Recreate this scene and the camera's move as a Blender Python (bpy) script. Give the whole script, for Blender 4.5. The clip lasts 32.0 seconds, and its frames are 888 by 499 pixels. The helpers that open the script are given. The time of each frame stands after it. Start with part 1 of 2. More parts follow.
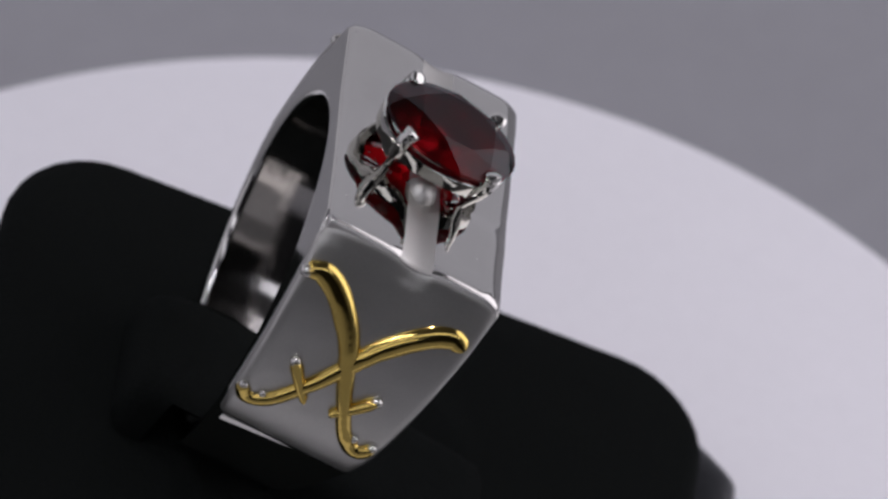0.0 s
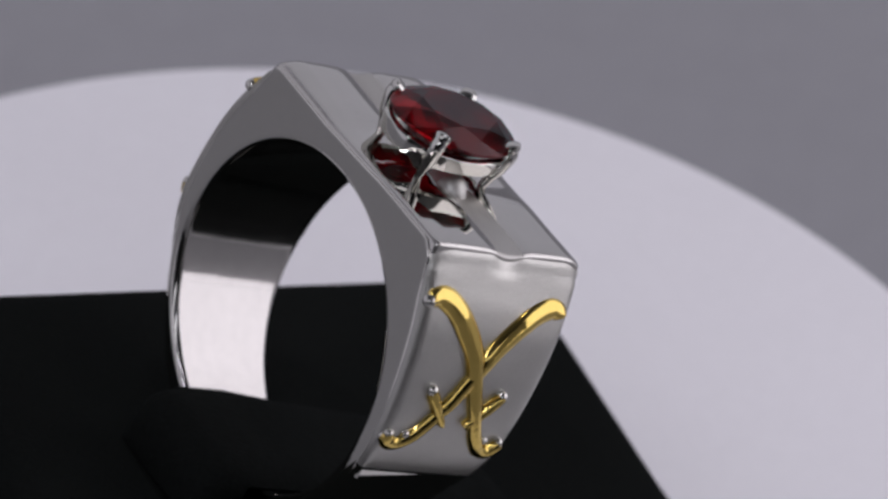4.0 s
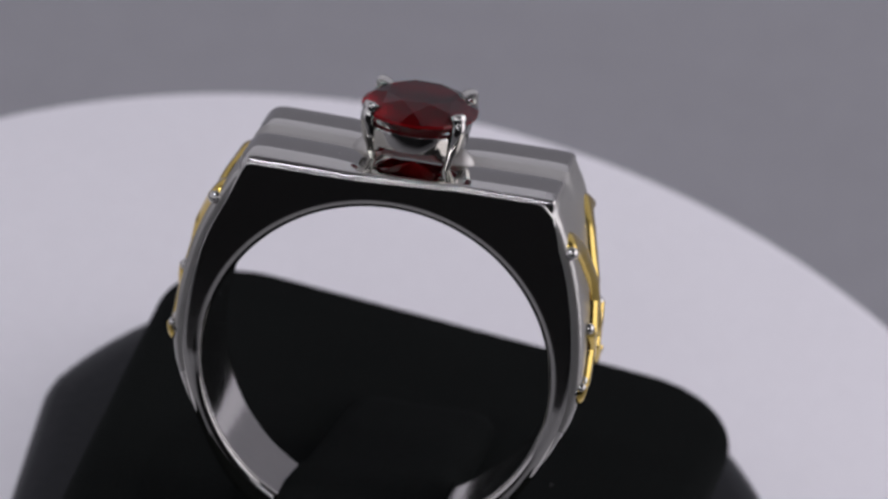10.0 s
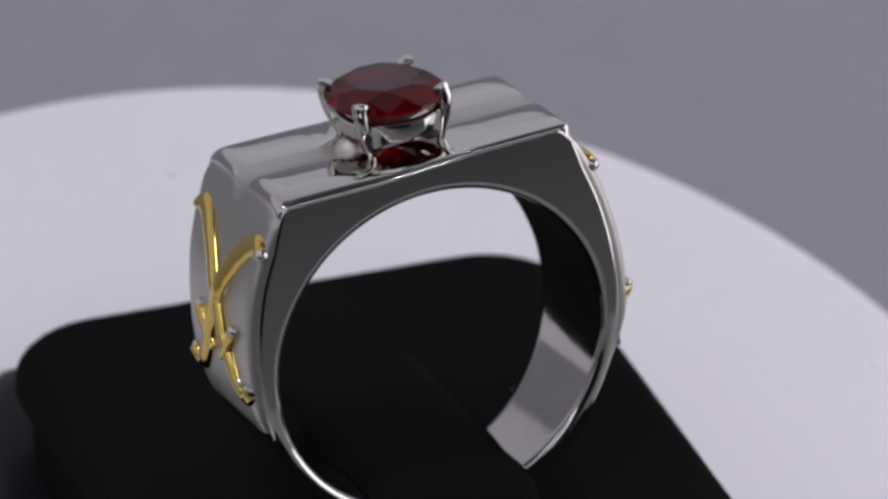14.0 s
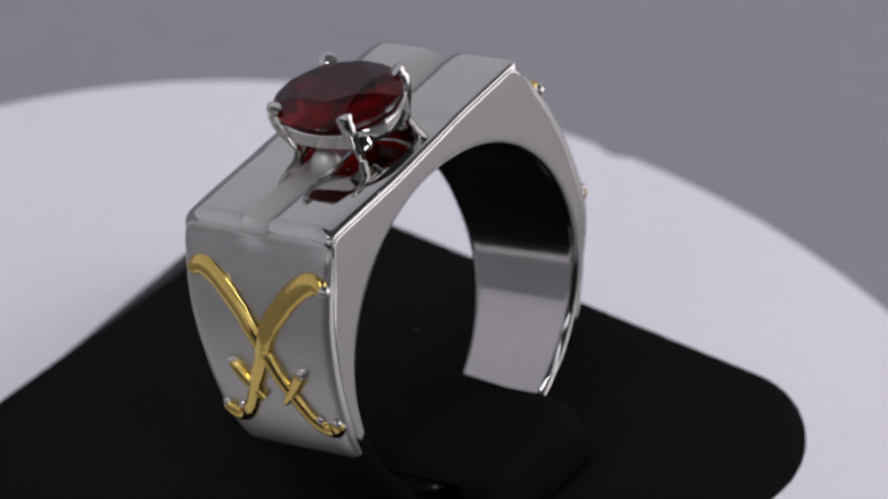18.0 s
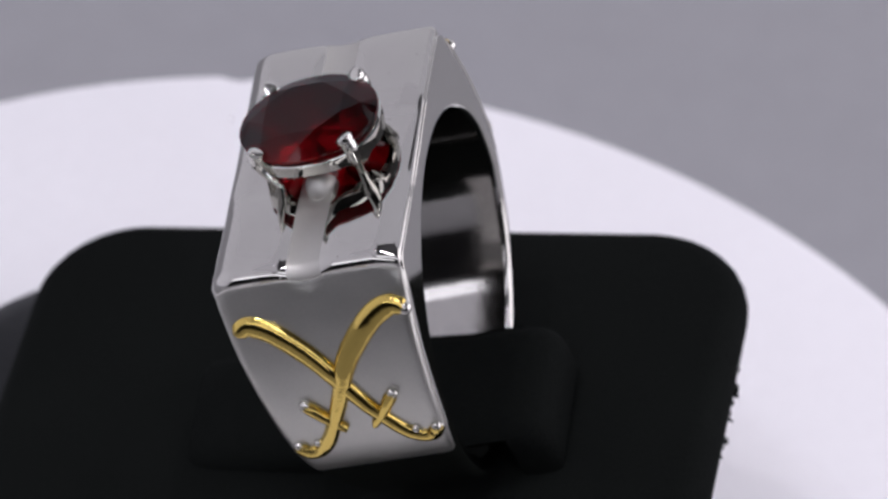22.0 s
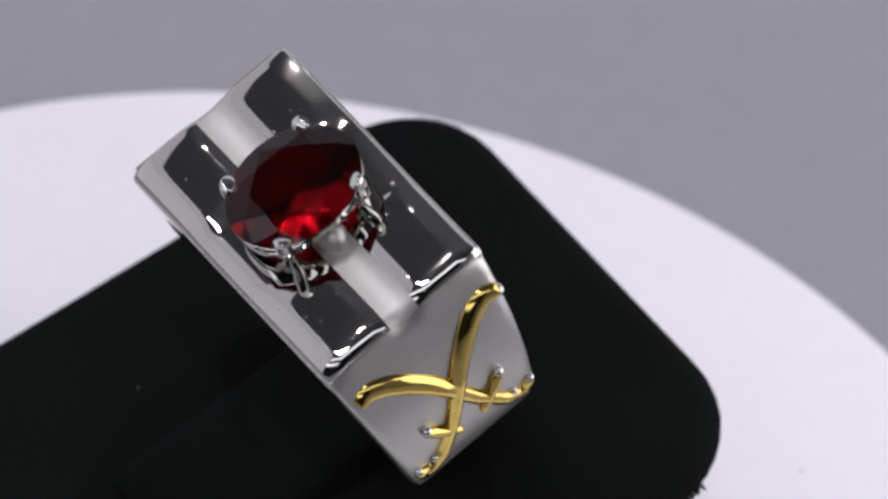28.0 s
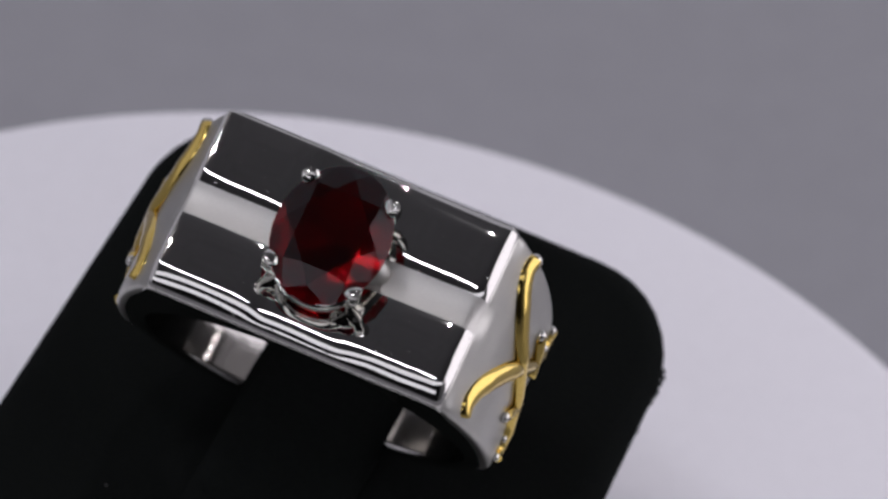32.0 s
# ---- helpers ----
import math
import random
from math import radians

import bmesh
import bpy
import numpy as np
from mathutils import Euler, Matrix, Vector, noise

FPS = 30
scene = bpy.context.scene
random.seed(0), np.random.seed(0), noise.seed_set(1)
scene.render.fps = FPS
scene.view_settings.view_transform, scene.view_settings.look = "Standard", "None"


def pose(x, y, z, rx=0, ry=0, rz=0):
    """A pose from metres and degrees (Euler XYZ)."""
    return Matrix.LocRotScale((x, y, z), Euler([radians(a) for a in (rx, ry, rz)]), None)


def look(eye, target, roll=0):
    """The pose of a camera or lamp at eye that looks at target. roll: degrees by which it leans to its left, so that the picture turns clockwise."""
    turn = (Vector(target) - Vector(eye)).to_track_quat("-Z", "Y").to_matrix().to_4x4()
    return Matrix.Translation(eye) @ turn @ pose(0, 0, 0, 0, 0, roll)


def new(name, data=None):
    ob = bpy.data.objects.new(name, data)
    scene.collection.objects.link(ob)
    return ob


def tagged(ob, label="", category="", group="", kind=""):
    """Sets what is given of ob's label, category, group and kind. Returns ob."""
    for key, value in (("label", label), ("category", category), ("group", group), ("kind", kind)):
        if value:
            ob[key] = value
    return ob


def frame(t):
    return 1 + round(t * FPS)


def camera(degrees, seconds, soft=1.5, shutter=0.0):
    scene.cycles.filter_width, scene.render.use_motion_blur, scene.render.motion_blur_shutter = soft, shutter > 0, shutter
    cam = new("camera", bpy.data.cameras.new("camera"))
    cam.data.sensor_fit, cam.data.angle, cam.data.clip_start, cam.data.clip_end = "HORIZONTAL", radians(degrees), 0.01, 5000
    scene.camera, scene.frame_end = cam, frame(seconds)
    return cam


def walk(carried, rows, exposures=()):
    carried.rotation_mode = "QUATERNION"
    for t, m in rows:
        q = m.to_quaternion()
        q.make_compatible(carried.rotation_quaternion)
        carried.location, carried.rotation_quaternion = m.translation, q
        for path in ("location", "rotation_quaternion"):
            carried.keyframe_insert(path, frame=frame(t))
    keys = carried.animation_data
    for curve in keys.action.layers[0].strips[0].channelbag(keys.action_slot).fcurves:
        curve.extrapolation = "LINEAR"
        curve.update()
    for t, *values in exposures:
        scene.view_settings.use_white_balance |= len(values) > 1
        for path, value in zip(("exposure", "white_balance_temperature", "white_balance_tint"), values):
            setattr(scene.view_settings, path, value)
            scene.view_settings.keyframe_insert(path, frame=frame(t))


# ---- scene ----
MM = 0.001
EYE = (0.00413, -0.21463, 0.20961)

# seconds, aim point (mm), lean (deg), turn of the table (deg)
PATH = [
    (0.0, (5.27, -1.47, -1.5), 7.14, -27.97), (1.0, (4.85, -1.09, -1.12), 8.8, -18.22),
    (2.0, (5.02, -0.93, -0.96), 9.37, -9.34), (3.0, (5.09, -0.74, -0.75), 9.26, -0.93),
    (6.0, (4.63, 0.04, 0.04), 9.37, 24.82), (7.0, (4.36, -0.06, -0.06), 9.18, 33.01),
    (8.0, (4.02, 0.15, 0.16), 8.97, 41.34), (9.0, (3.92, 0.35, 0.36), 9.26, 49.73),
    (10.0, (3.55, 0.42, 0.43), 9.56, 58.26), (11.0, (4.09, 0.44, 0.45), 9.84, 66.82),
    (12.0, (3.77, 0.19, 0.19), 9.98, 75.49), (13.0, (3.4, 0.04, 0.04), 10.31, 84.16),
    (14.0, (2.86, -0.09, -0.09), 9.6, 92.4), (17.0, (3.13, -0.35, -0.36), 9.44, 114.98),
    (18.0, (3.32, -0.42, -0.43), 9.44, 122.08), (19.0, (3.27, -0.34, -0.35), 9.21, 129.09),
    (20.0, (3.39, -0.37, -0.38), 8.83, 136.27), (21.0, (3.61, -0.44, -0.45), 8.88, 143.8),
    (22.0, (3.73, -0.43, -0.44), 9.54, 151.73), (23.0, (3.85, -0.21, -0.22), 9.89, 159.89),
    (24.0, (4.15, 0.0, 0.0), 10.75, 167.5), (25.0, (4.29, 0.08, 0.08), 11.11, 175.01),
    (28.0, (5.02, 0.52, 0.53), 10.43, 198.42), (29.0, (4.83, 0.87, 0.89), 10.32, 205.23),
    (30.0, (4.85, 1.05, 1.08), 10.12, 212.32), (31.0, (4.61, 1.34, 1.38), 10.4, 220.02),
    (32.0, (4.47, 1.46, 1.49), 10.55, 228.25)]

cam = camera(9.527, 32.0, soft=2.8)
cam.data.dof.use_dof, cam.data.dof.focus_distance, cam.data.dof.aperture_fstop = True, 0.295, 64.0
walk(cam, [(t, look(EYE, [c * MM for c in g], r)) for t, g, r, a in PATH], exposures=[(0, 0.63, 6100, 21), (3, 0.59, 6100, 21), (6, 0.31, 6100, 21), (8, 0.57, 6100, 21), (12, 0.57, 6100, 21), (14, 0.66, 6100, 21), (17, 0.67, 6100, 21), (18, 0.67, 6100, 21), (20, 0.86, 6100, 21), (22, 1.12, 6100, 21), (28, 1.10, 6100, 21), (30, 0.96, 6100, 21), (32, 0.61, 6100, 21)])

# ---- light ----
world = bpy.data.worlds.new("world")
scene.world = world
world.use_nodes = True
world.node_tree.nodes["Background"].inputs[0].default_value = (0.8, 0.85, 1.0, 1)
world.node_tree.nodes["Background"].inputs[1].default_value = 0.035


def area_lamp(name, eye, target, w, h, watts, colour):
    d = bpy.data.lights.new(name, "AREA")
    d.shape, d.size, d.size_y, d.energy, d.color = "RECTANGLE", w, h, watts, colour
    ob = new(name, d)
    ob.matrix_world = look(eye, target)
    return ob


def led(name, eye, watts, colour=(1, 0.98, 0.95), size=0.012):
    d = bpy.data.lights.new(name, "AREA")
    d.shape, d.size, d.energy, d.color = "DISK", size, watts, colour
    ob = new(name, d)
    ob.matrix_world = look(eye, (0, 0, 0))
    return ob


# tent walls lit from outside, open towards the camera and above
area_lamp("tent_lamp_right", (0.37, 0.11, 0.165), (0, 0.11, 0.165), 0.45, 0.44, 0.72, (1.0, 0.97, 0.96))
area_lamp("tent_lamp_left", (-0.50, 0.08, 0.33), (0, 0.08, 0.33), 1.08, 0.78, 0.697, (0.97, 0.96, 1.0))
area_lamp("tent_lamp_back", (0.065, 0.62, 0.39), (0.065, 0, 0.39), 1.13, 0.90, 0.843, (0.97, 0.97, 1.0))
# unseen strips behind and above the camera, added for the panels' bright reflections
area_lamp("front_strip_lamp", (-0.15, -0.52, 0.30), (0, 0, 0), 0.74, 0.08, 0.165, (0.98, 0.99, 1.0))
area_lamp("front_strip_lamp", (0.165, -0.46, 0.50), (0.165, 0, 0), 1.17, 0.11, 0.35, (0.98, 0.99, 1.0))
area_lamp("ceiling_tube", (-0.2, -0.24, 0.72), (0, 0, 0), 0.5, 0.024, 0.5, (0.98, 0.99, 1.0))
for at, watts, size in (((-0.275, -0.033, 0.68), 0.28, 0.010), ((-0.30, 0.16, 0.68), 0.06, 0.005), ((-0.47, -0.04, 0.68), 0.06, 0.005), ((0.025, 0.195, 0.68), 0.3, 0.008)):
    led("ceiling_lamp", at, watts, size=size)


# ---- materials ----
def material(name, colour, rough=0.5, metal=0.0, bump=0.0, scale=400.0, vary=0.1, rvary=0.0, coat=0.0, sheen=0.0, scale2=60.0, spec=0.5):
    """A surface with grain at two scales: colour, gloss and relief vary."""
    m = bpy.data.materials.new(name)
    m.use_nodes = True
    n, l = m.node_tree.nodes, m.node_tree.links
    b = n["Principled BSDF"]
    b.inputs["Metallic"].default_value = metal
    b.inputs["Roughness"].default_value = rough
    b.inputs["Coat Weight"].default_value = coat
    b.inputs["Sheen Weight"].default_value = sheen
    b.inputs["Specular IOR Level"].default_value = spec
    b.inputs["Base Color"].default_value = (*colour, 1)
    tc = n.new("ShaderNodeTexCoord")
    fine, broad = n.new("ShaderNodeTexNoise"), n.new("ShaderNodeTexNoise")
    for t, s in ((fine, scale), (broad, scale2)):
        t.inputs["Scale"].default_value = s
        t.inputs["Detail"].default_value = 4
        l.new(tc.outputs["Object"], t.inputs["Vector"])
    add = n.new("ShaderNodeMath")
    add.operation = "ADD"
    l.new(fine.outputs["Fac"], add.inputs[0])
    l.new(broad.outputs["Fac"], add.inputs[1])
    half = n.new("ShaderNodeMath")
    half.operation = "MULTIPLY"
    half.inputs[1].default_value = 0.5
    l.new(add.outputs[0], half.inputs[0])
    ramp = n.new("ShaderNodeValToRGB")
    ramp.color_ramp.elements[0].position, ramp.color_ramp.elements[1].position = 0.3, 0.7
    ramp.color_ramp.elements[0].color = (*[c * (1 - vary) for c in colour], 1)
    ramp.color_ramp.elements[1].color = (*[min(1, c * (1 + vary)) for c in colour], 1)
    l.new(half.outputs[0], ramp.inputs["Fac"])
    l.new(ramp.outputs["Color"], b.inputs["Base Color"])
    if rvary:
        mr = n.new("ShaderNodeMapRange")
        mr.inputs["To Min"].default_value, mr.inputs["To Max"].default_value = max(0.0, rough - rvary), rough + rvary
        l.new(half.outputs[0], mr.inputs["Value"])
        l.new(mr.outputs["Result"], b.inputs["Roughness"])
    if bump:
        bp = n.new("ShaderNodeBump")
        bp.inputs["Strength"].default_value = bump
        bp.inputs["Distance"].default_value = 0.0002
        l.new(fine.outputs["Fac"], bp.inputs["Height"])
        l.new(bp.outputs["Normal"], b.inputs["Normal"])
    return m


SILVER = material("polished_silver", (0.57, 0.56, 0.515), 0.055, 1.0, 0.0, 1500, 0.03, 0.02)
# finger hole: the same silver, set darker than the outside
INNER = material("inner_silver", (0.45, 0.437, 0.41), 0.09, 1.0, 0.02, 1500, 0.05, 0.05, scale2=250)
SATIN = material("satin_silver", (0.48, 0.475, 0.435), 0.36, 1.0, 0.12, 9000, 0.08, 0.06, scale2=350)
GROOVE = material("brushed_silver", (0.50, 0.49, 0.455), 0.5, 1.0, 0.05, 7000, 0.05, 0.05, scale2=400)
GOLD = material("yellow_gold", (0.64, 0.47, 0.125), 0.10, 1.0, 0.05, 2500, 0.05, 0.04)
VELVET = material("black_velvet", (0.0055, 0.0064, 0.0058), 0.95, 0.0, 0.5, 4000, 0.3, spec=0.04)
LEATHERETTE = material("black_leatherette", (0.006, 0.007, 0.008), 0.34, 0.0, 0.2, 1500, 0.2, spec=0.25)
WHITE = material("white_card", (0.80, 0.79, 0.80), 0.55, 0.0, 0.05, 900, 0.02)
TABLE = material("grey_table", (0.28, 0.28, 0.29), 0.6, 0.0, 0.05, 300, 0.05, scale2=4)
CEILING = material("grey_ceiling", (0.17, 0.17, 0.175), 0.8, 0.0, 0.0, 30, 0.1)
PANEL = material("polished_panel", (0.52, 0.51, 0.475), 0.03, 1.0, 0.012, 380, 0.03, 0.015)
LINT = material("lint", (0.10, 0.095, 0.09), 0.9, 0.0, 0.0, 900, 0.3)
SPECK = material("dust", (0.2, 0.16, 0.14), 0.9, 0.0, 0.0, 900, 0.3)
DARK = material("dark_wall", (0.015, 0.015, 0.016), 0.8, 0.0, 0.0, 30, 0.1)
PALE = material("pale_wall", (0.6, 0.6, 0.6), 0.8, 0.0, 0.0, 30, 0.05, scale2=3)


def fade_to_satin(m, ends, rough):
    """The polish fades into the satin finish towards both ends of the head."""
    n, l = m.node_tree.nodes, m.node_tree.links
    b = n["Principled BSDF"]
    tc, sep = n.new("ShaderNodeTexCoord"), n.new("ShaderNodeSeparateXYZ")
    l.new(tc.outputs["Object"], sep.inputs[0])
    for start, end in ends:
        ramp, mix = n.new("ShaderNodeMapRange"), n.new("ShaderNodeMath")
        mix.operation = "ADD"
        ramp.interpolation_type = "SMOOTHSTEP"
        l.new(sep.outputs["X"], ramp.inputs["Value"])
        for key, v in (("From Min", start), ("From Max", end), ("To Min", 0.0), ("To Max", rough)):
            ramp.inputs[key].default_value = v
        l.new(b.inputs["Roughness"].links[0].from_socket, mix.inputs[0])
        l.new(ramp.outputs["Result"], mix.inputs[1])
        l.new(mix.outputs[0], b.inputs["Roughness"])


fade_to_satin(PANEL, ((0.0086, 0.0089), (-0.00872, -0.00885)), 0.25)


def pitted(m, cell, size, depth):
    """Sparse tiny pits and specks left by the polishing."""
    n, l = m.node_tree.nodes, m.node_tree.links
    b = n["Principled BSDF"]
    tc, cells, pit, bump = n.new("ShaderNodeTexCoord"), n.new("ShaderNodeTexVoronoi"), n.new("ShaderNodeMapRange"), n.new("ShaderNodeBump")
    cells.inputs["Scale"].default_value = 1 / cell
    l.new(tc.outputs["Object"], cells.inputs["Vector"])
    l.new(cells.outputs["Distance"], pit.inputs["Value"])
    for key, v in (("From Min", 0.0), ("From Max", size), ("To Min", 0.0), ("To Max", 1.0)):
        pit.inputs[key].default_value = v
    bump.inputs["Distance"].default_value, bump.inputs["Strength"].default_value = depth, 1.0
    l.new(pit.outputs["Result"], bump.inputs["Height"])
    l.new(b.inputs["Normal"].links[0].from_socket, bump.inputs["Normal"])
    l.new(bump.outputs["Normal"], b.inputs["Normal"])


pitted(PANEL, 0.0007, 0.09, 0.00002)


def gem_material():
    """Deep red stone: slightly cloudy inside, polished outside."""
    m = bpy.data.materials.new("red_garnet")
    m.use_nodes = True
    n, l = m.node_tree.nodes, m.node_tree.links
    body, polish, gloss, mix = n.new("ShaderNodeBsdfRefraction"), n.new("ShaderNodeBsdfAnisotropic"), n.new("ShaderNodeFresnel"), n.new("ShaderNodeMixShader")
    body.inputs["Color"].default_value = (0.46, 0.04, 0.058, 1)
    body.inputs["Roughness"].default_value = 0.32
    polish.inputs["Roughness"].default_value = 0.05
    body.inputs["IOR"].default_value = 1.68
    gloss.inputs["IOR"].default_value = 1.36
    l.new(gloss.outputs[0], mix.inputs[0])
    l.new(body.outputs[0], mix.inputs[1])
    l.new(polish.outputs[0], mix.inputs[2])
    l.new(mix.outputs[0], n["Material Output"].inputs["Surface"])
    return m


GEM = gem_material()


# ---- mesh helpers ----
def part(name, bm, mat, parent=None, label="", smooth=False, second=None, where=None):
    bmesh.ops.recalc_face_normals(bm, faces=bm.faces[:])
    me = bpy.data.meshes.new(name)
    if smooth:
        for f in bm.faces:
            f.smooth = True
        for ed in bm.edges:
            if len(ed.link_faces) == 2 and ed.calc_face_angle(0) > 0.7:
                ed.smooth = False
    if second:
        for f in bm.faces:
            f.material_index = 1 if where(f.calc_center_median() * 1000) else 0
    bm.to_mesh(me)
    bm.free()
    me.materials.append(mat)
    if second:
        me.materials.append(second)
    ob = new(name, me)
    if parent:
        ob.parent = parent
    if label:
        ob["label"] = label
    return ob


def empty(name):
    return new(name, None)


def loft(rows, closed_u=False, closed_v=False, caps=False):
    """A mesh through rows of points (mm)."""
    bm = bmesh.new()
    vs = [[bm.verts.new([c * MM for c in p]) for p in r] for r in rows]
    nu, nv = len(rows), len(rows[0])
    for i in range(nu if closed_u else nu - 1):
        for j in range(nv if closed_v else nv - 1):
            a, b = vs[i], vs[(i + 1) % nu]
            k = (j + 1) % nv
            q = [a[j], b[j], b[k], a[k]]
            q = [v for n, v in enumerate(q) if v not in q[:n]]
            if len(q) > 2:
                bm.faces.new(q)
    if caps:
        bm.faces.new(vs[0][::-1])
        bm.faces.new(vs[-1])
    return bm


def sweep(path, radii, n=10, flat=1.0, up=(1, 0, 0)):
    """A tube along a path with a radius at each point; flat squashes it along up."""
    rows = []
    up = Vector(up)
    pts = [Vector(p) for p in path]
    for i, p in enumerate(pts):
        d = (pts[min(i + 1, len(pts) - 1)] - pts[max(i - 1, 0)]).normalized()
        side = d.cross(up).normalized()
        top = side.cross(d).normalized()
        rows.append([p + side * radii[i] * math.cos(2 * math.pi * k / n) + top * radii[i] * flat * math.sin(2 * math.pi * k / n) for k in range(n)])
    return loft(rows, closed_v=True, caps=True)


def spline(points, n):
    """n points on a smooth curve through the given ones."""
    pts = [Vector(p) for p in points]
    out = []
    m = len(pts) - 1
    for k in range(n):
        x = k / (n - 1) * m
        i = min(int(x), m - 1)
        f = x - i
        p0, p1, p2, p3 = pts[max(i - 1, 0)], pts[i], pts[i + 1], pts[min(i + 2, m)]
        out.append(0.5 * (2 * p1 + (p2 - p0) * f + (2 * p0 - 5 * p1 + 4 * p2 - p3) * f * f + (3 * p1 - p0 - 3 * p2 + p3) * f ** 3))
    return out


def lerp(a, b, f):
    return a + (b - a) * f


def interp(x, table):
    for (x0, y0), (x1, y1) in zip(table, table[1:]):
        if x <= x1:
            return lerp(y0, y1, max(0.0, min(1.0, (x - x0) / (x1 - x0))))
    return table[-1][1]


# ---- the place ----
def slab(name, x0, x1, y0, y1, z0, z1, mat, label="", kind="structure"):
    bm = bmesh.new()
    bmesh.ops.create_cube(bm, size=1, matrix=Matrix.LocRotScale(((x0 + x1) / 2, (y0 + y1) / 2, (z0 + z1) / 2), None, (x1 - x0, y1 - y0, z1 - z0)))
    return tagged(part(name, bm, mat), label, "", "", kind)


TABLE_Z = -0.060
slab("ground", -1.0, 1.0, -1.0, 1.0, TABLE_Z - 0.03, TABLE_Z, TABLE, "plain grey table top under the turntable")
slab("wall_north", -1.0, 1.0, 1.0, 1.03, TABLE_Z - 0.03, 0.9, PALE, "plain pale wall")
slab("wall_east", 1.0, 1.03, -1.0, 1.0, TABLE_Z - 0.03, 0.9, PALE, "plain pale wall")
slab("wall_west", -1.03, -1.0, -1.0, 1.0, TABLE_Z - 0.03, 0.9, PALE, "plain pale wall")
slab("wall_south", -1.0, 1.0, -1.03, -1.0, TABLE_Z - 0.03, 0.9, DARK, "plain dark wall")
slab("ceiling", -1.03, 1.03, -1.03, 1.03, 0.9, 0.93, CEILING, "plain dark ceiling")

# turntable


def turned(profile, n=128):
    """A body of revolution from (radius, z) in mm."""
    rows = [[(r * math.cos(2 * math.pi * k / n), r * math.sin(2 * math.pi * k / n), z) for k in range(n)] for r, z in profile]
    bm = loft(rows, closed_v=True, caps=True)
    return bm


def nicked(bm):
    """A small nick in the rim."""
    for v in bm.verts:
        a = math.degrees(math.atan2(v.co.y, v.co.x))
        if abs(a + 48.4) < 1.3:
            v.co.x *= 0.992
            v.co.y *= 0.992
    return bm


turntable = empty("turntable")
tagged(turntable, "round white motorised turntable with a smooth flat top", "turntable")
part("plate", nicked(turned([(49.4, -39.6), (50.0, -39.3), (50.3, -38.7), (50.3, -36.0), (50.05, -35.35), (49.4, -35.08)], 360)), WHITE, turntable, smooth=True)
part("housing", turned([(44, -60), (45, -59.6), (45, -40.2), (44.5, -39.6)]), WHITE, turntable, smooth=True)

for sx, sy, size in ((39.36, 13.59, 0.11), (31.0, -33.5, 0.07), (-36.2, -12.4, 0.08)):
    bm = bmesh.new()
    bmesh.ops.create_icosphere(bm, subdivisions=1, radius=size * MM, matrix=Matrix.LocRotScale((sx * MM, sy * MM, -35.03 * MM), None, (1.4, 1, 0.7)))
    part("dust_speck", bm, SPECK, turntable, "brown dust speck")

HC, RI = -6.4, 9.85          # centre height and radius of the finger hole
# display stand, in its own frame: x along the ring's width, y to the back, z up the slope
O_RING = Vector((1.19, -0.34, -0.19))
AX_S, AX_A, AX_U = Vector((0.4766, -0.8764, 0.0689)).normalized(), Vector((-0.7975, -0.4010, 0.4510)), Vector((0.37, 0.27, 0.89))
AX_A = (AX_A - AX_S * AX_A.dot(AX_S)).normalized()
AX_U = AX_A.cross(AX_S).normalized()
if AX_U.z < 0:
    AX_U = -AX_U
RING_POSE = Matrix((( AX_S.x, -AX_A.x, AX_U.x, O_RING.x * MM), (AX_S.y, -AX_A.y, AX_U.y, O_RING.y * MM), (AX_S.z, -AX_A.z, AX_U.z, O_RING.z * MM), (0, 0, 0, 1)))


def rounded_rect(x0, x1, y0, y1, r, n=8):
    out = []
    for cx, cy, a0 in ((x1 - r, y1 - r, 0), (x0 + r, y1 - r, 90), (x0 + r, y0 + r, 180), (x1 - r, y0 + r, 270)):
        for k in range(n + 1):
            a = radians(a0 + 90 * k / n)
            out.append((cx + r * math.cos(a), cy + r * math.sin(a)))
    return out


def pillow(x0, x1, y0, y1, z0, z1, r, e):
    """A slab with rounded corners r and rounded edges e."""
    rows = []
    for k in range(6):
        a = radians(90 * k / 5)
        i = e * (1 - math.sin(a))
        rows.append([(x, y, z0 + e - e * math.cos(a)) for x, y in rounded_rect(x0 + i, x1 - i, y0 + i, y1 - i, max(r - i, 0.2))])
    for k in range(6):
        a = radians(90 * k / 5)
        i = e * (1 - math.cos(a))
        rows.append([(x, y, z1 - e + e * math.sin(a)) for x, y in rounded_rect(x0 + i, x1 - i, y0 + i, y1 - i, max(r - i, 0.2))])
    return loft(rows, closed_v=True, caps=True)


PAD_POSE = RING_POSE @ pose(-1.172 * MM, 3.354 * MM, -17.406 * MM, 8.595, 5.318, -2.153)


def widened(points):
    """The pad grows a little wider towards its back edge."""
    return [(p[0] + (0.041 if p[0] > 0 else -0.037) * p[1], *p[1:]) for p in points]


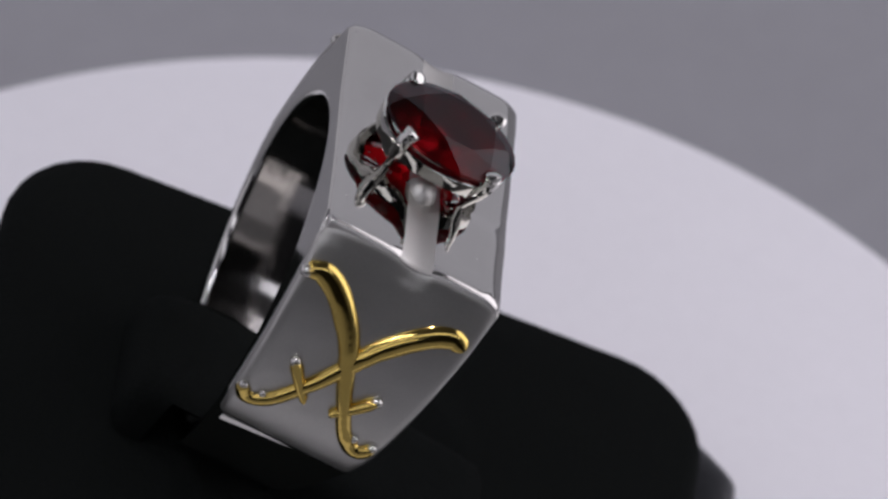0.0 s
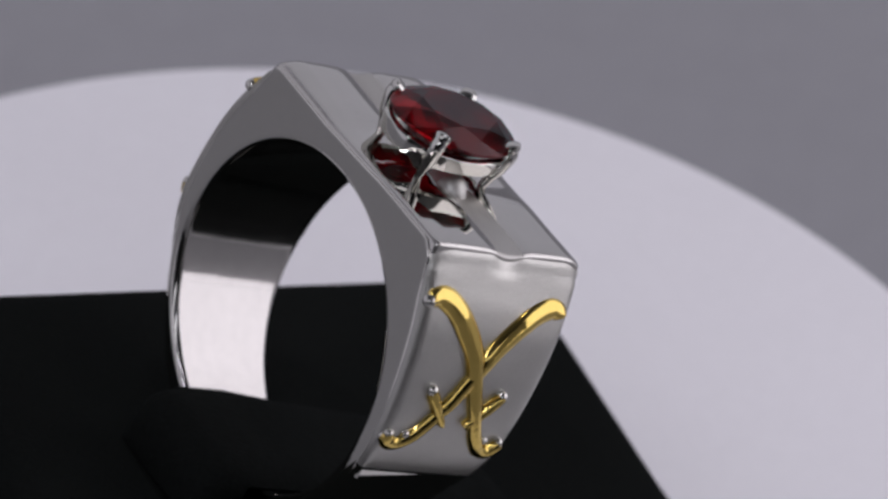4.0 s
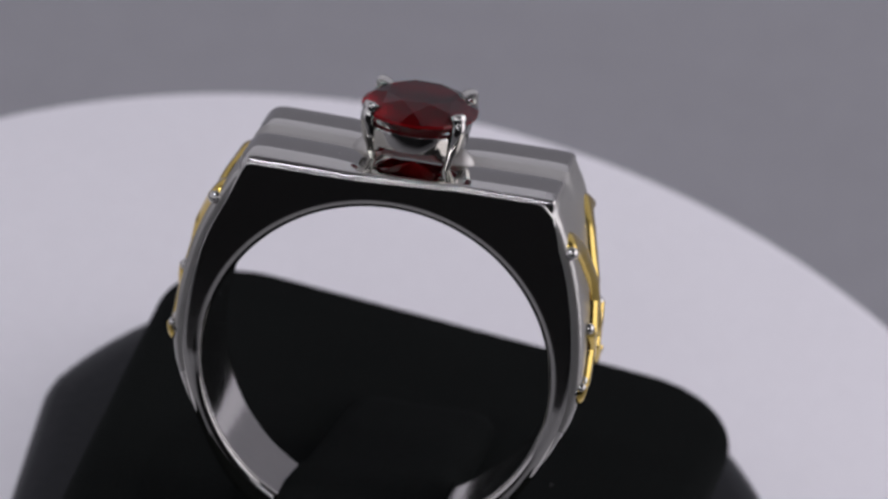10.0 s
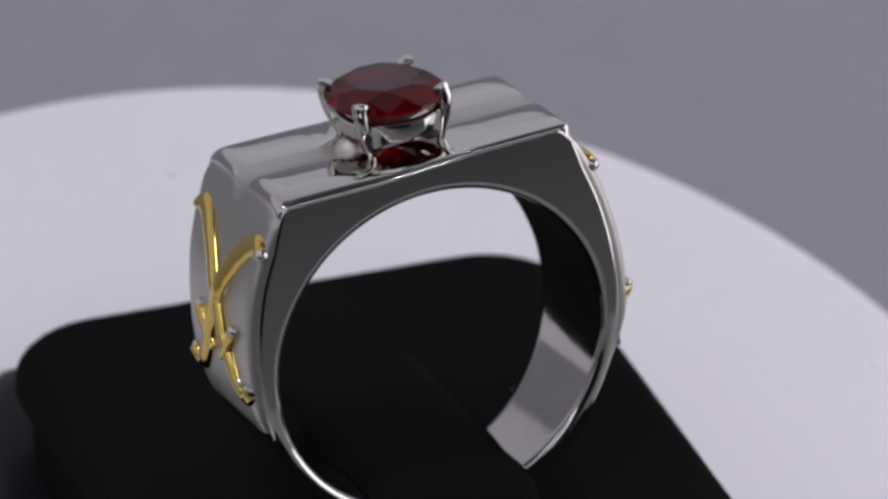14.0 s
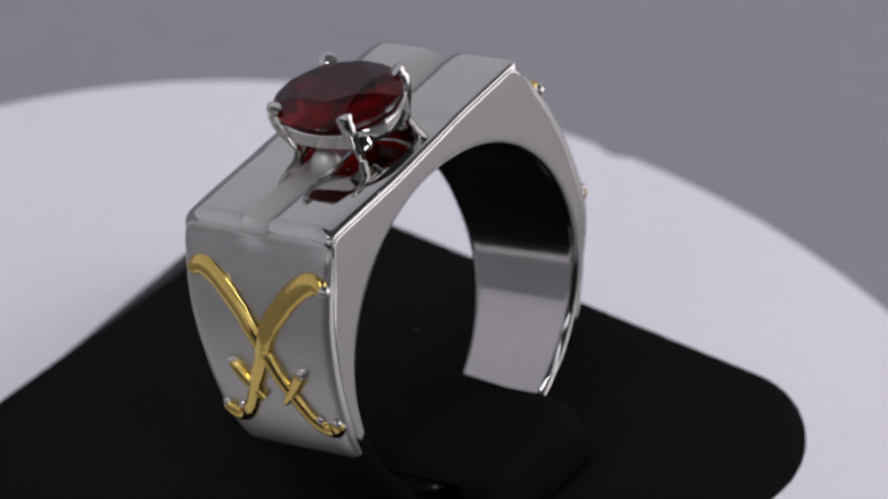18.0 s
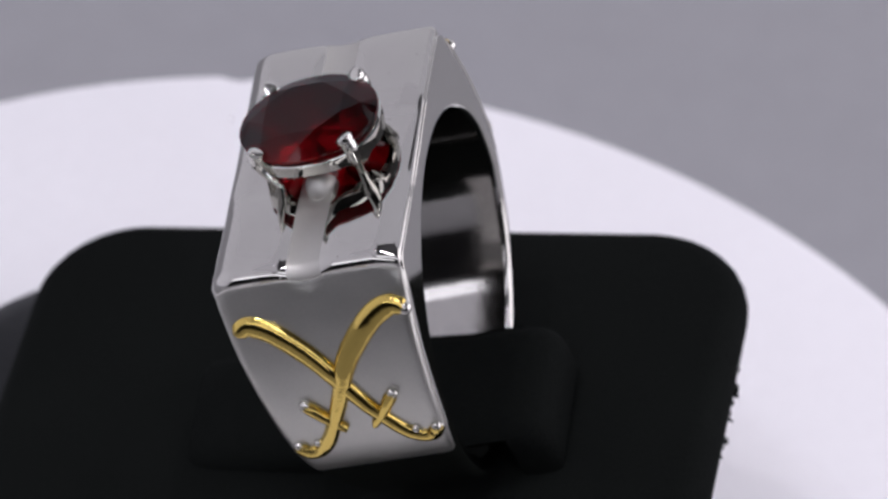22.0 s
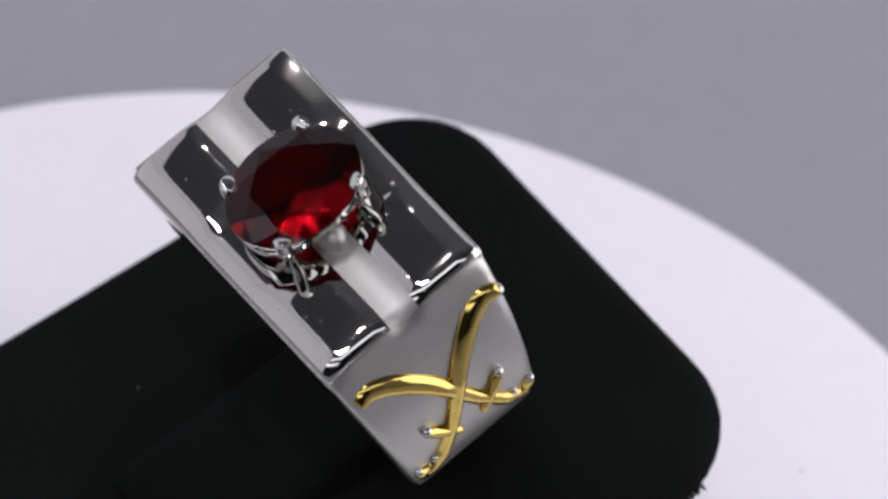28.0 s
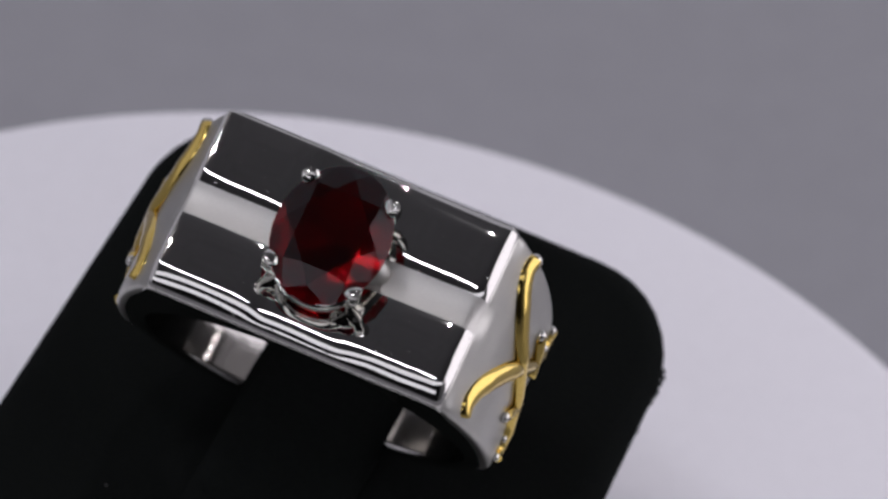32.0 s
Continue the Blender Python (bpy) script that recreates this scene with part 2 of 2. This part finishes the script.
def tongue():
    """The flap that holds the ring: it follows the finger hole where it passes through."""
    rows = []
    for y, edge in [(-5.9, 1.5), (-5.7, 0.8), (-5.3, 0.35), (-4.7, 0.08), (-4.2, 0), (-3.6, 0), (-3.5, 0), (-2, 0), (0, 0), (2, 0), (4.2, 0), (4.4, 0), (7, 0), (11, 0), (15, 0), (16.4, 0.1), (17.0, 0.5), (17.3, 1.2)]:
        inside = -3.55 < y < 4.3
        lean = 0.085 * max(0.0, y)
        x0, x1, top = lean - 4.7 + edge * 0.6, lean + 4.3 - edge * 0.6, -14.6 - edge
        pts = [(x0, top - 1.5), (x0 + 0.12, top - 0.8), (x0 + 0.55, top - 0.25), (x0 + 1.3, top)]
        pts += [(lerp(x0 + 1.3, x1 - 1.3, k / 4), top) for k in range(1, 4)]
        pts += [(x1 - 1.3, top), (x1 - 0.55, top - 0.25), (x1 - 0.12, top - 0.8), (x1, top - 1.5)]
        low = []
        for k in range(9):
            x = lerp(x1, x0, k / 8)
            hole = HC - math.sqrt((RI - 0.05) ** 2 - x * x)
            low.append((x, hole if inside else (-19.0 + edge * 0.5 if y < 0 else -20.0)))
        if inside:
            pts = [(x, max(z, HC - math.sqrt((RI - 0.05) ** 2 - x * x) + 0.02)) for x, z in pts]
        rows.append([(x, y, z) for x, z in pts + low])
    return loft(rows, closed_v=True, caps=True)


def display_stand():
    st = empty("ring_display_stand")
    tagged(st, "black velvet ring stand with sloping pad on a round base", "display stand")
    bm = pillow(-16.08, 18.84, -17.97, 27.55, -3.6, 0.0, 6.4, 1.7)
    for v in bm.verts:
        v.co.x += (0.041 if v.co.x > 0 else -0.037) * v.co.y
        if v.co.y < -0.012:
            v.co.y += 0.0002 * max(0.0, 1 - (v.co.x / 0.0125) ** 2) + 0.0003 * max(0.0, v.co.x / 0.018)
    part("pad", bm, VELVET, st, smooth=True).matrix_local = PAD_POSE
    rng = random.Random(7)
    bm = bmesh.new()
    for k in range(36):
        if k < 18:
            p = Vector((rng.uniform(1.0, 11.0), -17.6 + rng.uniform(-0.1, 0.25), rng.uniform(-3.1, -2.6)))
        else:
            y = rng.uniform(-13.5, -8.5)
            p = Vector((-15.95 - 0.037 * y + rng.uniform(-0.1, 0.2), y, rng.uniform(-2.9, -2.3)))
        turn = Matrix.Rotation(rng.uniform(0, 6.3), 4, "Z") @ Matrix.Rotation(rng.uniform(-0.5, 0.5), 4, "X")
        bmesh.ops.create_icosphere(bm, subdivisions=1, radius=MM, matrix=Matrix.Translation(p * MM) @ turn @ Matrix.Diagonal((rng.uniform(0.1, 0.28), rng.uniform(0.08, 0.18), rng.uniform(0.12, 0.3), 1)))
    part("frayed_edge", bm, VELVET, st, "frayed black velvet tufts", smooth=True).matrix_local = PAD_POSE
    part("tongue", tongue(), VELVET, st, smooth=True).matrix_local = RING_POSE
    # round base, cut flat where the pad's edges end
    back, along = Vector((0.878, 0.478)), Vector((0.478, -0.878))
    rows = []
    for inset, z in ((0.6, -35.08), (0.1, -34.7), (0.0, -34.0), (0.0, -32.9), (0.25, -32.2), (0.9, -31.6), (2.2, -31.3), (4.0, -31.25)):
        row = []
        for k in range(128):
            a = 2 * math.pi * k / 128
            p = Vector((5.4 + (25.8 - inset) * math.cos(a), -0.5 + (25.8 - inset) * math.sin(a)))
            p -= back * max(0.0, p.dot(back) - (25.3 - inset))
            q = p.dot(along)
            p += along * (max(inset - 20.5, min(26.4 - inset, q)) - q)
            row.append((p.x, p.y, z))
        rows.append(row)
    bm = loft(rows, closed_v=True, caps=True)
    part("base", bm, LEATHERETTE, st, "glossy black round base", smooth=True)
    bm = bmesh.new()
    bmesh.ops.create_icosphere(bm, subdivisions=1, radius=0.09 * MM, matrix=pose(10.44 * MM, 9.11 * MM, 0.05 * MM))
    part("lint", bm, LINT, st, "pale speck of lint").matrix_local = PAD_POSE
    # wedge under the pad
    bm = bmesh.new()
    top = [PAD_POSE @ Vector((x * MM, y * MM, -3.3 * MM)) for x, y in widened(rounded_rect(-15.3, 18.0, -10.5, 26.4, 5.6))]
    tv = [bm.verts.new(p) for p in top]
    mid = sum(top, Vector()) / len(top)
    bv = [bm.verts.new((lerp(mid.x, p.x, 0.955), lerp(mid.y, p.y, 0.955), -0.0330)) for p in top]
    for i in range(len(tv)):
        k = (i + 1) % len(tv)
        bm.faces.new((tv[i], tv[k], bv[k], bv[i]))
    bm.faces.new(tv)
    bm.faces.new(bv[::-1])
    part("wedge", bm, VELVET, st, smooth=True)
    return st


stand = display_stand()


# ---- the ring ----
Y0, XG, YG = 0.55, 0.25, 0.40   # the middle of the band towards the back, and of the stone
OUTLINE = [(8.74, 4.3), (9.28, 3.2), (9.9, 1.9), (10.52, 0.2), (10.95, -1.8), (11.2, -4.0), (11.2, -6.2), (10.85, -8.0), (10.33, -9.6), (9.2, -12.2), (7.15, -15.1), (4.1, -17.0), (0, -17.6)]


GW = 1.0                     # half the groove's width
TOP_Y = 5.63                 # half the head's width


def half_width(z):
    """Half the band's width at height z: its faces are flat and lean together downwards."""
    return 5.69 - 0.097 * (4.6 - z) - 0.06 * max(0.0, -7.0 - z)


def outline_points():
    """The outer edge of the band, right half, top to bottom, with its length."""
    pts = [(8.25 * k / 36, 4.97 - 0.16 * (k / 36) ** 4) for k in range(36)] + [(8.25, 4.80), (8.5, 4.68), (8.66, 4.5)]
    pts += [(p.x, p.y) for p in spline([(x, z, 0) for x, z in OUTLINE], 78)]
    out, length = [], 0.0
    for i, p in enumerate(pts):
        if i:
            length += math.hypot(p[0] - pts[i - 1][0], p[1] - pts[i - 1][1])
        out.append((p[0], p[1], length))
    return out


def reach(x, z):
    """The head is a little longer on one side."""
    return 0.28 * max(0.0, min(1.0, z / 4.5)) * max(0.0, min(1.0, x / 8.0))


def rim_rise(x, z, side):
    """The band's rim climbs to meet the edge of the panels."""
    if z < 4.6 or abs(x) > 8.7:
        return 0.0
    return (4.60 + top_height(x, side * (TOP_Y - 0.01)) - z) * min(1.0, (8.7 - abs(x)) / 0.5)


def band():
    half = outline_points()
    rows = []
    full = [(x + reach(x, z), z) for x, z, l in half] + [(-x, z) for x, z, l in half[::-1][1:-1]]
    for x, z in full:
        n = Vector((x, z - HC)).normalized()
        inner = Vector((0, HC)) + n * RI
        t = (Vector((x, z)) - inner).length
        b = min(interp(z, [(-17, 0.3), (-8, 0.45), (2.5, 0.45), (4.5, 0.12)]), t * 0.4)
        c = 0.42
        sec = [(0.0, c + 0.15), (0.0, c), (c * 0.12, c * 0.5), (c * 0.5, c * 0.12), (c, 0.0), (c + 0.08, 0.0), (t - b - 0.06, 0.0), (t - b, 0.0), (t - b * 0.5, b * 0.14), (t - b * 0.12, b * 0.5), (t, b), (t, b + 0.12)]
        pts = []
        for sgn, row in ((-1, sec), (1, sec[::-1])):
            for r, i in row:
                q = inner + n * r
                up = rim_rise(x, z, sgn) if r > t - 0.75 else 0.0
                pts.append((q.x, sgn * (half_width(q.y + up) - i) + Y0, q.y + up))
        rows.append(pts)
    return loft(rows, closed_u=True, closed_v=True)


def pillow_along(x):
    """The polished panels swell on both sides of the stone."""
    ax = abs(x)
    if ax > 2.7:
        lean = 0.02 * (ax - 5.7) if x < 0 else 0.0
        return 0.12 * (1 - abs((ax - 5.7) / 3.0) ** 5) + lean * min(1.0, (ax - 2.7) / 0.5)
    d = min(2.7 - ax, 0.6)
    return -0.20 * d + 0.1667 * d * d


def panel_height(x, ay, y):
    h = 0.77 + 0.06 * (1 - ((ay - 3.2) / 2.2) ** 2 if ay < 3.2 or y > 0 else 1) + pillow_along(x) * min(1.0, (5.9 - ay) / 1.6)
    if y > 2.9:
        h -= 0.2 * max(0.0, ay - 4.2) ** 2 * (1 + 0.05 * math.sin(1.3 * x + 0.5))
    elif y < -3.2:
        h -= (0.075 - 0.075 * max(-1.0, min(1.0, x / 3))) * max(0.0, ay - 4.2) ** 2
    return h


def top_height(x, y):
    """Pillowed panels that roll softly into a hollow groove (mm above the band)."""
    ay = abs(y)
    if ay < GW:
        return h_edge(x) - 0.17 * (1 - (ay / GW) ** 2)
    h = panel_height(x, ay, y)
    if ay < GW + 0.85:
        f = (GW + 0.85 - ay) / 0.85
        h -= 0.095 * f * f
    d = TOP_Y - ay
    if d < 0.3:
        h -= 0.24 * (1 - math.sqrt(max(0.0, 1 - (1 - d / 0.3) ** 2)))
    return h


def h_edge(x):
    """Height of the panels where the groove begins."""
    return panel_height(x, GW, -GW) - 0.095


def plate_on_top(y_from, y_to, n=48, x_to=8.80):
    rows = []
    m = 84
    for i in range(m + 1):
        u = -math.cos(math.pi * i / m)
        end, start, r = (x_to - 0.14, 0.26, 0.36) if u > 0 else (x_to, 0.8, 1.0)
        x = end * u
        e = max(0.0, abs(x) - (end - start))
        drop = r - math.sqrt(r * r - e * e)
        top, low = [], []
        for j in range(n + 1):
            y = lerp(y_from, y_to, 0.5 - 0.5 * math.cos(math.pi * j / n))
            c = max(0.0, abs(x) - (end - 0.5))
            inset = (0.5 - math.sqrt(max(0.0, 0.25 - c * c))) * max(0.0, (abs(y) - 4.0) / 1.66) * 0.6
            top.append((x + reach(x, 5), y + Y0 - math.copysign(inset, y), max(4.3, 4.62 + top_height(x, y) - drop)))
            lean = 0.985 if abs(y) > 5 else 1.0
            low.append(((x + reach(x, 5)) * 0.985, y * lean + Y0, 3.95))
        rows.append(top + low[::-1])
    return loft(rows, closed_v=True, caps=True)


def side_panel(side):
    """The satin panel that carries the swords, dipped where the groove runs out."""
    pts = [(x, z, l) for x, z, l in outline_points() if 8.25 < l < 24.6]
    if side > 0:
        pts = [(8.74 - 0.43 * (0.75 - k * 0.15), 5.05 - k * 0.15, 8.25 + 0.16 * k) for k in range(6)] + [p for p in pts if p[1] < 4.2]
    rows = []
    cols = [-1, -0.99, -0.965, -0.93, -0.88, -0.75, -0.6, -0.4, -0.3, -0.22, -0.15, -0.07, 0, 0.07, 0.15, 0.22, 0.3, 0.4, 0.6, 0.75, 0.88, 0.93, 0.965, 0.99, 1]
    for x, z, l in pts:
        w = half_width(z) - 0.05 - 0.04 * max(0.0, l - 19.4)
        d = Vector((x, z - HC)).normalized()
        near_top = max(0.0, 1 - (l - 8.25) / 1.3)
        sec = [(-0.3, -1)]
        for f in cols:
            r = 0.36 - interp(abs(f), [(0.88, 0.0), (0.93, 0.03), (0.965, 0.09), (0.99, 0.2), (1, 0.36)])
            r *= interp(l, [(21.4, 1.0), (22.25, 0.72), (24.0, 0.32), (24.7, 0.0)])
            r -= 0.4 * near_top * max(0.0, (abs(f) - 0.8) / 0.2)
            r -= 0.34 * near_top * max(0.0, 1 - (f * w / 1.1) ** 2)
            sec.append((r - 0.1 * max(0, 1 - (l - 8.25) / 0.3), f))
        sec.append((-0.3, 1))
        rows.append([((x + d.x * r) * side + reach(x * side, z), w * f + Y0, z + d.y * r) for r, f in sec])
    return loft(rows, closed_v=True, caps=True)


END_Z = [p for p in outline_points() if p[2] < 22.25][-1][1]   # where the satin ends


def lip():
    """The polished edge below one side panel: a facet that narrows towards the back."""
    x, z, l = [p for p in outline_points() if p[2] < 22.25][-1]
    rows = []
    for k in range(13):
        f = -1 + k / 6
        y = (half_width(z) - 0.5) * f + Y0
        deep = 0.85 * (1 - f) / 2 + 0.03
        rows.append([(x - 0.4, y, z + 0.1), (x + 0.14, y, z + 0.1), (x + 0.20, y, z), (x + 0.18, y, z - deep), (x + 0.14, y, z - deep - 0.07), (x - 0.6, y, z - deep - 0.1)])
    return loft(rows, closed_v=True, caps=True)


SWORD_TOP = [(-9.0, 10.95), (-7.7, 11.42), (-5.6, 11.86), (-3.2, 11.82), (-0.3, 11.4), (2.0, 10.5), (3.2, 9.8), (4.2, 9.1)]


def over_face(side, y, z):
    """A point on the plane of the swords' tops and the way out of it."""
    x = interp(z, SWORD_TOP)
    slope = (interp(z + 0.4, SWORD_TOP) - interp(z - 0.4, SWORD_TOP)) / 0.8
    return Vector((side * x + reach(side * x, z), y + YG, z)), Vector((side, 0, -slope)).normalized()


def ribbon(side, line, widths, n, profile):
    """A raised strip along a line on the face; profile: (across, up) with across in half widths."""
    pts = [over_face(side, p[0], p[1]) for p in spline([(y, z, 0) for y, z in line], n)]
    rows = []
    for i, (p, up) in enumerate(pts):
        d = (pts[min(i + 1, n - 1)][0] - pts[max(i - 1, 0)][0]).normalized()
        across = d.cross(up).normalized()
        w = interp(i / (n - 1), widths)
        rows.append([p + across * a * w + up * u for a, u in profile])
    return loft(rows, closed_v=True, caps=True)


CAP = [(-0.98, -0.44), (-1.0, -0.30), (-0.93, -0.12), (-0.74, 0.04), (-0.4, 0.16), (0, 0.20), (0.4, 0.16), (0.74, 0.04), (0.93, -0.12), (1.0, -0.30), (0.98, -0.44)]
WALL = [(-1.12, -1.15), (-1.08, -0.6), (-1.05, -0.38), (-0.98, -0.32), (0.98, -0.32), (1.05, -0.38), (1.08, -0.6), (1.12, -1.15)]
BLADE = [(-5.0, 2.6), (-4.2, 2.9), (-2.95, 2.4), (-1.75, 1.3), (-0.72, 0.1), (0.0, -1.35), (0.68, -2.65), (1.4, -3.95), (2.2, -5.25), (3.0, -6.1), (3.75, -6.15), (4.12, -5.45)]
BLADE_W = [(0, 0.32), (0.03, 0.58), (0.12, 0.74), (0.3, 0.70), (0.42, 0.57), (0.6, 0.47), (0.78, 0.48), (0.88, 0.54), (0.95, 0.48), (1, 0.3)]
GUARD = [(0.82, -4.52), (1.12, -4.2), (1.55, -3.75), (2.15, -3.0), (2.62, -2.4)]
GUARD_W = [(0, 0.2), (0.15, 0.31), (0.6, 0.36), (0.85, 0.42), (1, 0.26)]


def sword(side, flip, parent):
    """A curved gold blade on polished silver flanks, with guard and hooked pommel."""
    mirror = lambda line: [(y * flip, z) for y, z in line]
    low = 0.06 if flip < 0 else 0.0
    cap = [(a, u - low) for a, u in CAP]
    sw = part("sword", ribbon(side, mirror(BLADE), BLADE_W, 64, cap), GOLD, parent, "yellow gold curved sword in raised relief", smooth=True)
    part("flank", ribbon(side, mirror(BLADE), BLADE_W, 64, WALL), SILVER, sw, "polished silver flank", smooth=True)
    part("guard", ribbon(side, mirror(GUARD), GUARD_W, 18, [(a, u - 0.03) for a, u in CAP]), GOLD, sw, smooth=True)
    for (y, z), r in ((GUARD[-1], 0.36), (BLADE[-1], 0.30), ((2.95, -5.4), 0.27)) + (((BLADE[0], 0.42),) if flip > 0 else ()):
        bm = bmesh.new()
        bmesh.ops.create_uvsphere(bm, u_segments=14, v_segments=8, radius=r * MM)
        p, up = over_face(side, y * flip, z)
        bmesh.ops.translate(bm, verts=bm.verts, vec=(p - up * 0.22) * MM)
        part("stud", bm, SILVER, sw, "polished silver stud", smooth=True)
    part("guard_flank", ribbon(side, mirror(GUARD), GUARD_W, 18, WALL), SILVER, sw, "polished silver flank", smooth=True)


def gem():
    """An oval brilliant: table, stars, kites, girdle and pavilion facets."""
    bm = bmesh.new()
    a, b = 4.15, 3.28
    table_z, girdle_z, low_z, culet_z = 8.93, 8.12, 7.95, 5.75

    def at(k, z, step):
        t = math.pi * step / 8
        return bm.verts.new((b * k * math.cos(t) * MM, a * k * math.sin(t) * MM, z * MM))
    rt, rs, rl = 0.60, 0.81, 0.34
    slope = (table_z - girdle_z) / (1 - rt)
    table = [at(rt, table_z, 2 * i + 1) for i in range(8)]
    star = [at(rs, table_z - (rs * math.cos(math.pi / 8) - rt) * slope, 2 * i) for i in range(8)]
    g1 = [at(1.0, girdle_z - (0.03 if i % 4 == 0 else 0.0), i / 2) for i in range(32)]
    g0 = [at(1.0, low_z, i / 2) for i in range(32)]
    low = [at(rl, culet_z + rl * math.cos(math.pi / 8) * (low_z - culet_z), 2 * i) for i in range(8)]
    culet = bm.verts.new((0, 0, culet_z * MM))
    bm.faces.new(table)
    for i in range(8):
        k = (i + 1) % 8
        bm.faces.new((table[i - 1], table[i], star[i]))
        bm.faces.new((table[i], star[i], g1[4 * i + 2], star[k]))
        bm.faces.new((culet, low[i], g0[4 * i + 2], low[k]))
        for hub, rim in ((star[i], g1), (low[i], g0)):
            bm.faces.new((hub, rim[4 * i - 2], rim[4 * i - 1], rim[4 * i]))
            bm.faces.new((hub, rim[4 * i], rim[4 * i + 1], rim[4 * i + 2]))
    for i in range(32):
        k = (i + 1) % 32
        bm.faces.new((g1[i], g1[k], g0[k], g0[i]))
    return bm


def oval(k, n, rx, ry, p=2.6):
    """A point of an oval with flattened sides."""
    t = 2 * math.pi * k / n
    c, s = math.cos(t), math.sin(t)
    return math.copysign(abs(c) ** (2 / p), c) * rx, math.copysign(abs(s) ** (2 / p), s) * ry


def basket(n=128):
    """The cup under the stone: a smooth wall with low arches between four feet."""
    rows = []
    for k in range(n):
        a = 2 * math.pi * k / n
        foot = max(0.0, 1 - (min(abs(a - f) for f in (0.76, math.pi - 0.76, math.pi + 0.76, 2 * math.pi - 0.76)) / 0.3) ** 2)
        z0 = 6.35 - 0.5 * foot
        s2 = math.sin(a) ** 2
        z1 = 7.42 + 0.1 * s2
        row = []
        for off, z in ((0.0, z0), (0.0, z1 - 0.2), (0.08, z1 - 0.05), (0.2, z1), (0.40, z1 - 0.02), (0.53, z1 - 0.14), (0.55, z1 - 0.35), (0.50, 6.4), (0.46, z0 + 0.12), (0.34, z0)):
            g = (z - 5.2) / 2.0
            row.append((*oval(k, n, 2.24 + 0.18 * g + off, 3.28 + 0.22 * g + off, 2.3), z))
        rows.append(row)
    return loft(rows, closed_u=True, closed_v=True)


def shoulder(side):
    """The rounded end of the groove that rises to the cup."""
    rows = []
    for i in range(10):
        a = math.pi / 2 * (i + 0.4) / 9.4
        r, z = math.sin(a), 4.9 + 1.2 * math.cos(a)
        row = []
        for k in range(28):
            b = 2 * math.pi * k / 28
            out = 1.25 if math.cos(b) * side > 0 else 0.5
            row.append((side * 2.3 + r * out * math.cos(b), r * 0.98 * math.sin(b), z))
        rows.append(row)
    return loft(rows, closed_v=True, caps=True)


def prong(sx, sy):
    path = spline([(2.06 * sx, 2.42 * sy, 5.3), (2.22 * sx, 2.52 * sy, 6.2), (2.42 * sx, 2.66 * sy, 7.1), (2.52 * sx, 2.74 * sy, 7.8), (2.46 * sx, 2.66 * sy, 8.25), (2.34 * sx, 2.52 * sy, 8.62)], 26)
    radii = [interp(i, [(0, 0.22), (3, 0.27), (8, 0.42), (14, 0.44), (19, 0.45), (21, 0.52), (23, 0.52), (24, 0.43), (25, 0.2)]) for i in range(26)]
    return sweep(path, radii, 16, 1.0, (0.3, 0.5, 0.1))


def ring():
    rg = empty("ring")
    tagged(rg, "polished silver ring with red oval stone and gold crossed swords", "ring")
    part("band", band(), SILVER, rg, smooth=True, second=INNER, where=lambda c: math.hypot(c.x, c.z - HC) < RI + 0.1)
    part("top_panel", plate_on_top(-TOP_Y, -GW), PANEL, rg, "polished silver panel", smooth=True)
    part("top_panel", plate_on_top(GW, TOP_Y), PANEL, rg, "polished silver panel", smooth=True)
    part("groove", plate_on_top(-GW, GW, 20), GROOVE, rg, "satin hollow groove", smooth=True)
    for side in (1, -1):
        part("side_panel", side_panel(side), SATIN, rg, "satin silver side panel with polished lower end", smooth=True, second=SILVER, where=lambda c: c.z < END_Z)
        for flip in (1, -1):
            sword(side, flip, rg)
    part("lip", lip(), SILVER, rg, "polished edge below the side panel", smooth=True)
    at = (XG * MM, YG * MM, 0)
    part("gemstone", gem(), GEM, rg, "faceted dark red oval stone").location = at
    part("collar", basket(), SILVER, rg, "polished cup with arches under the stone", smooth=True).location = at
    for sx in (1, -1):
        part("shoulder", shoulder(sx), GROOVE, rg, "satin rounded end of the groove", smooth=True).location = at
        for sy in (1, -1):
            part("prong", prong(sx, sy), SILVER, rg, smooth=True).location = at
    return rg


the_ring = ring()


# the plate runs slightly out of true: seconds and shift (mm)
RUNOUT = [(0.0, 0.59, -0.38), (3.0, 1.45, 0.44), (6.0, 0.49, 0.85), (9.0, -0.75, 0.16), (12.0, -0.63, -0.38), (17.0, -0.85, -0.85),
          (20.0, -0.95, -0.65), (23.0, -0.07, -0.33), (28.0, -0.25, -0.2), (30.0, -0.79, -0.05), (32.0, -0.11, 0.24)]


def runout(t):
    return [interp(t, [(row[0], row[k]) for row in RUNOUT]) * MM for k in (1, 2)]


def motions():
    walk(turntable, [(t, Matrix.Translation((*runout(t), 0)) @ Matrix.Rotation(radians(a), 4, "Z")) for t, g, r, a in PATH])
    for thing, m in ((stand, Matrix()), (the_ring, RING_POSE)):
        walk(thing, [(t, Matrix.Rotation(radians(a), 4, "Z") @ m) for t, g, r, a in PATH])


motions()
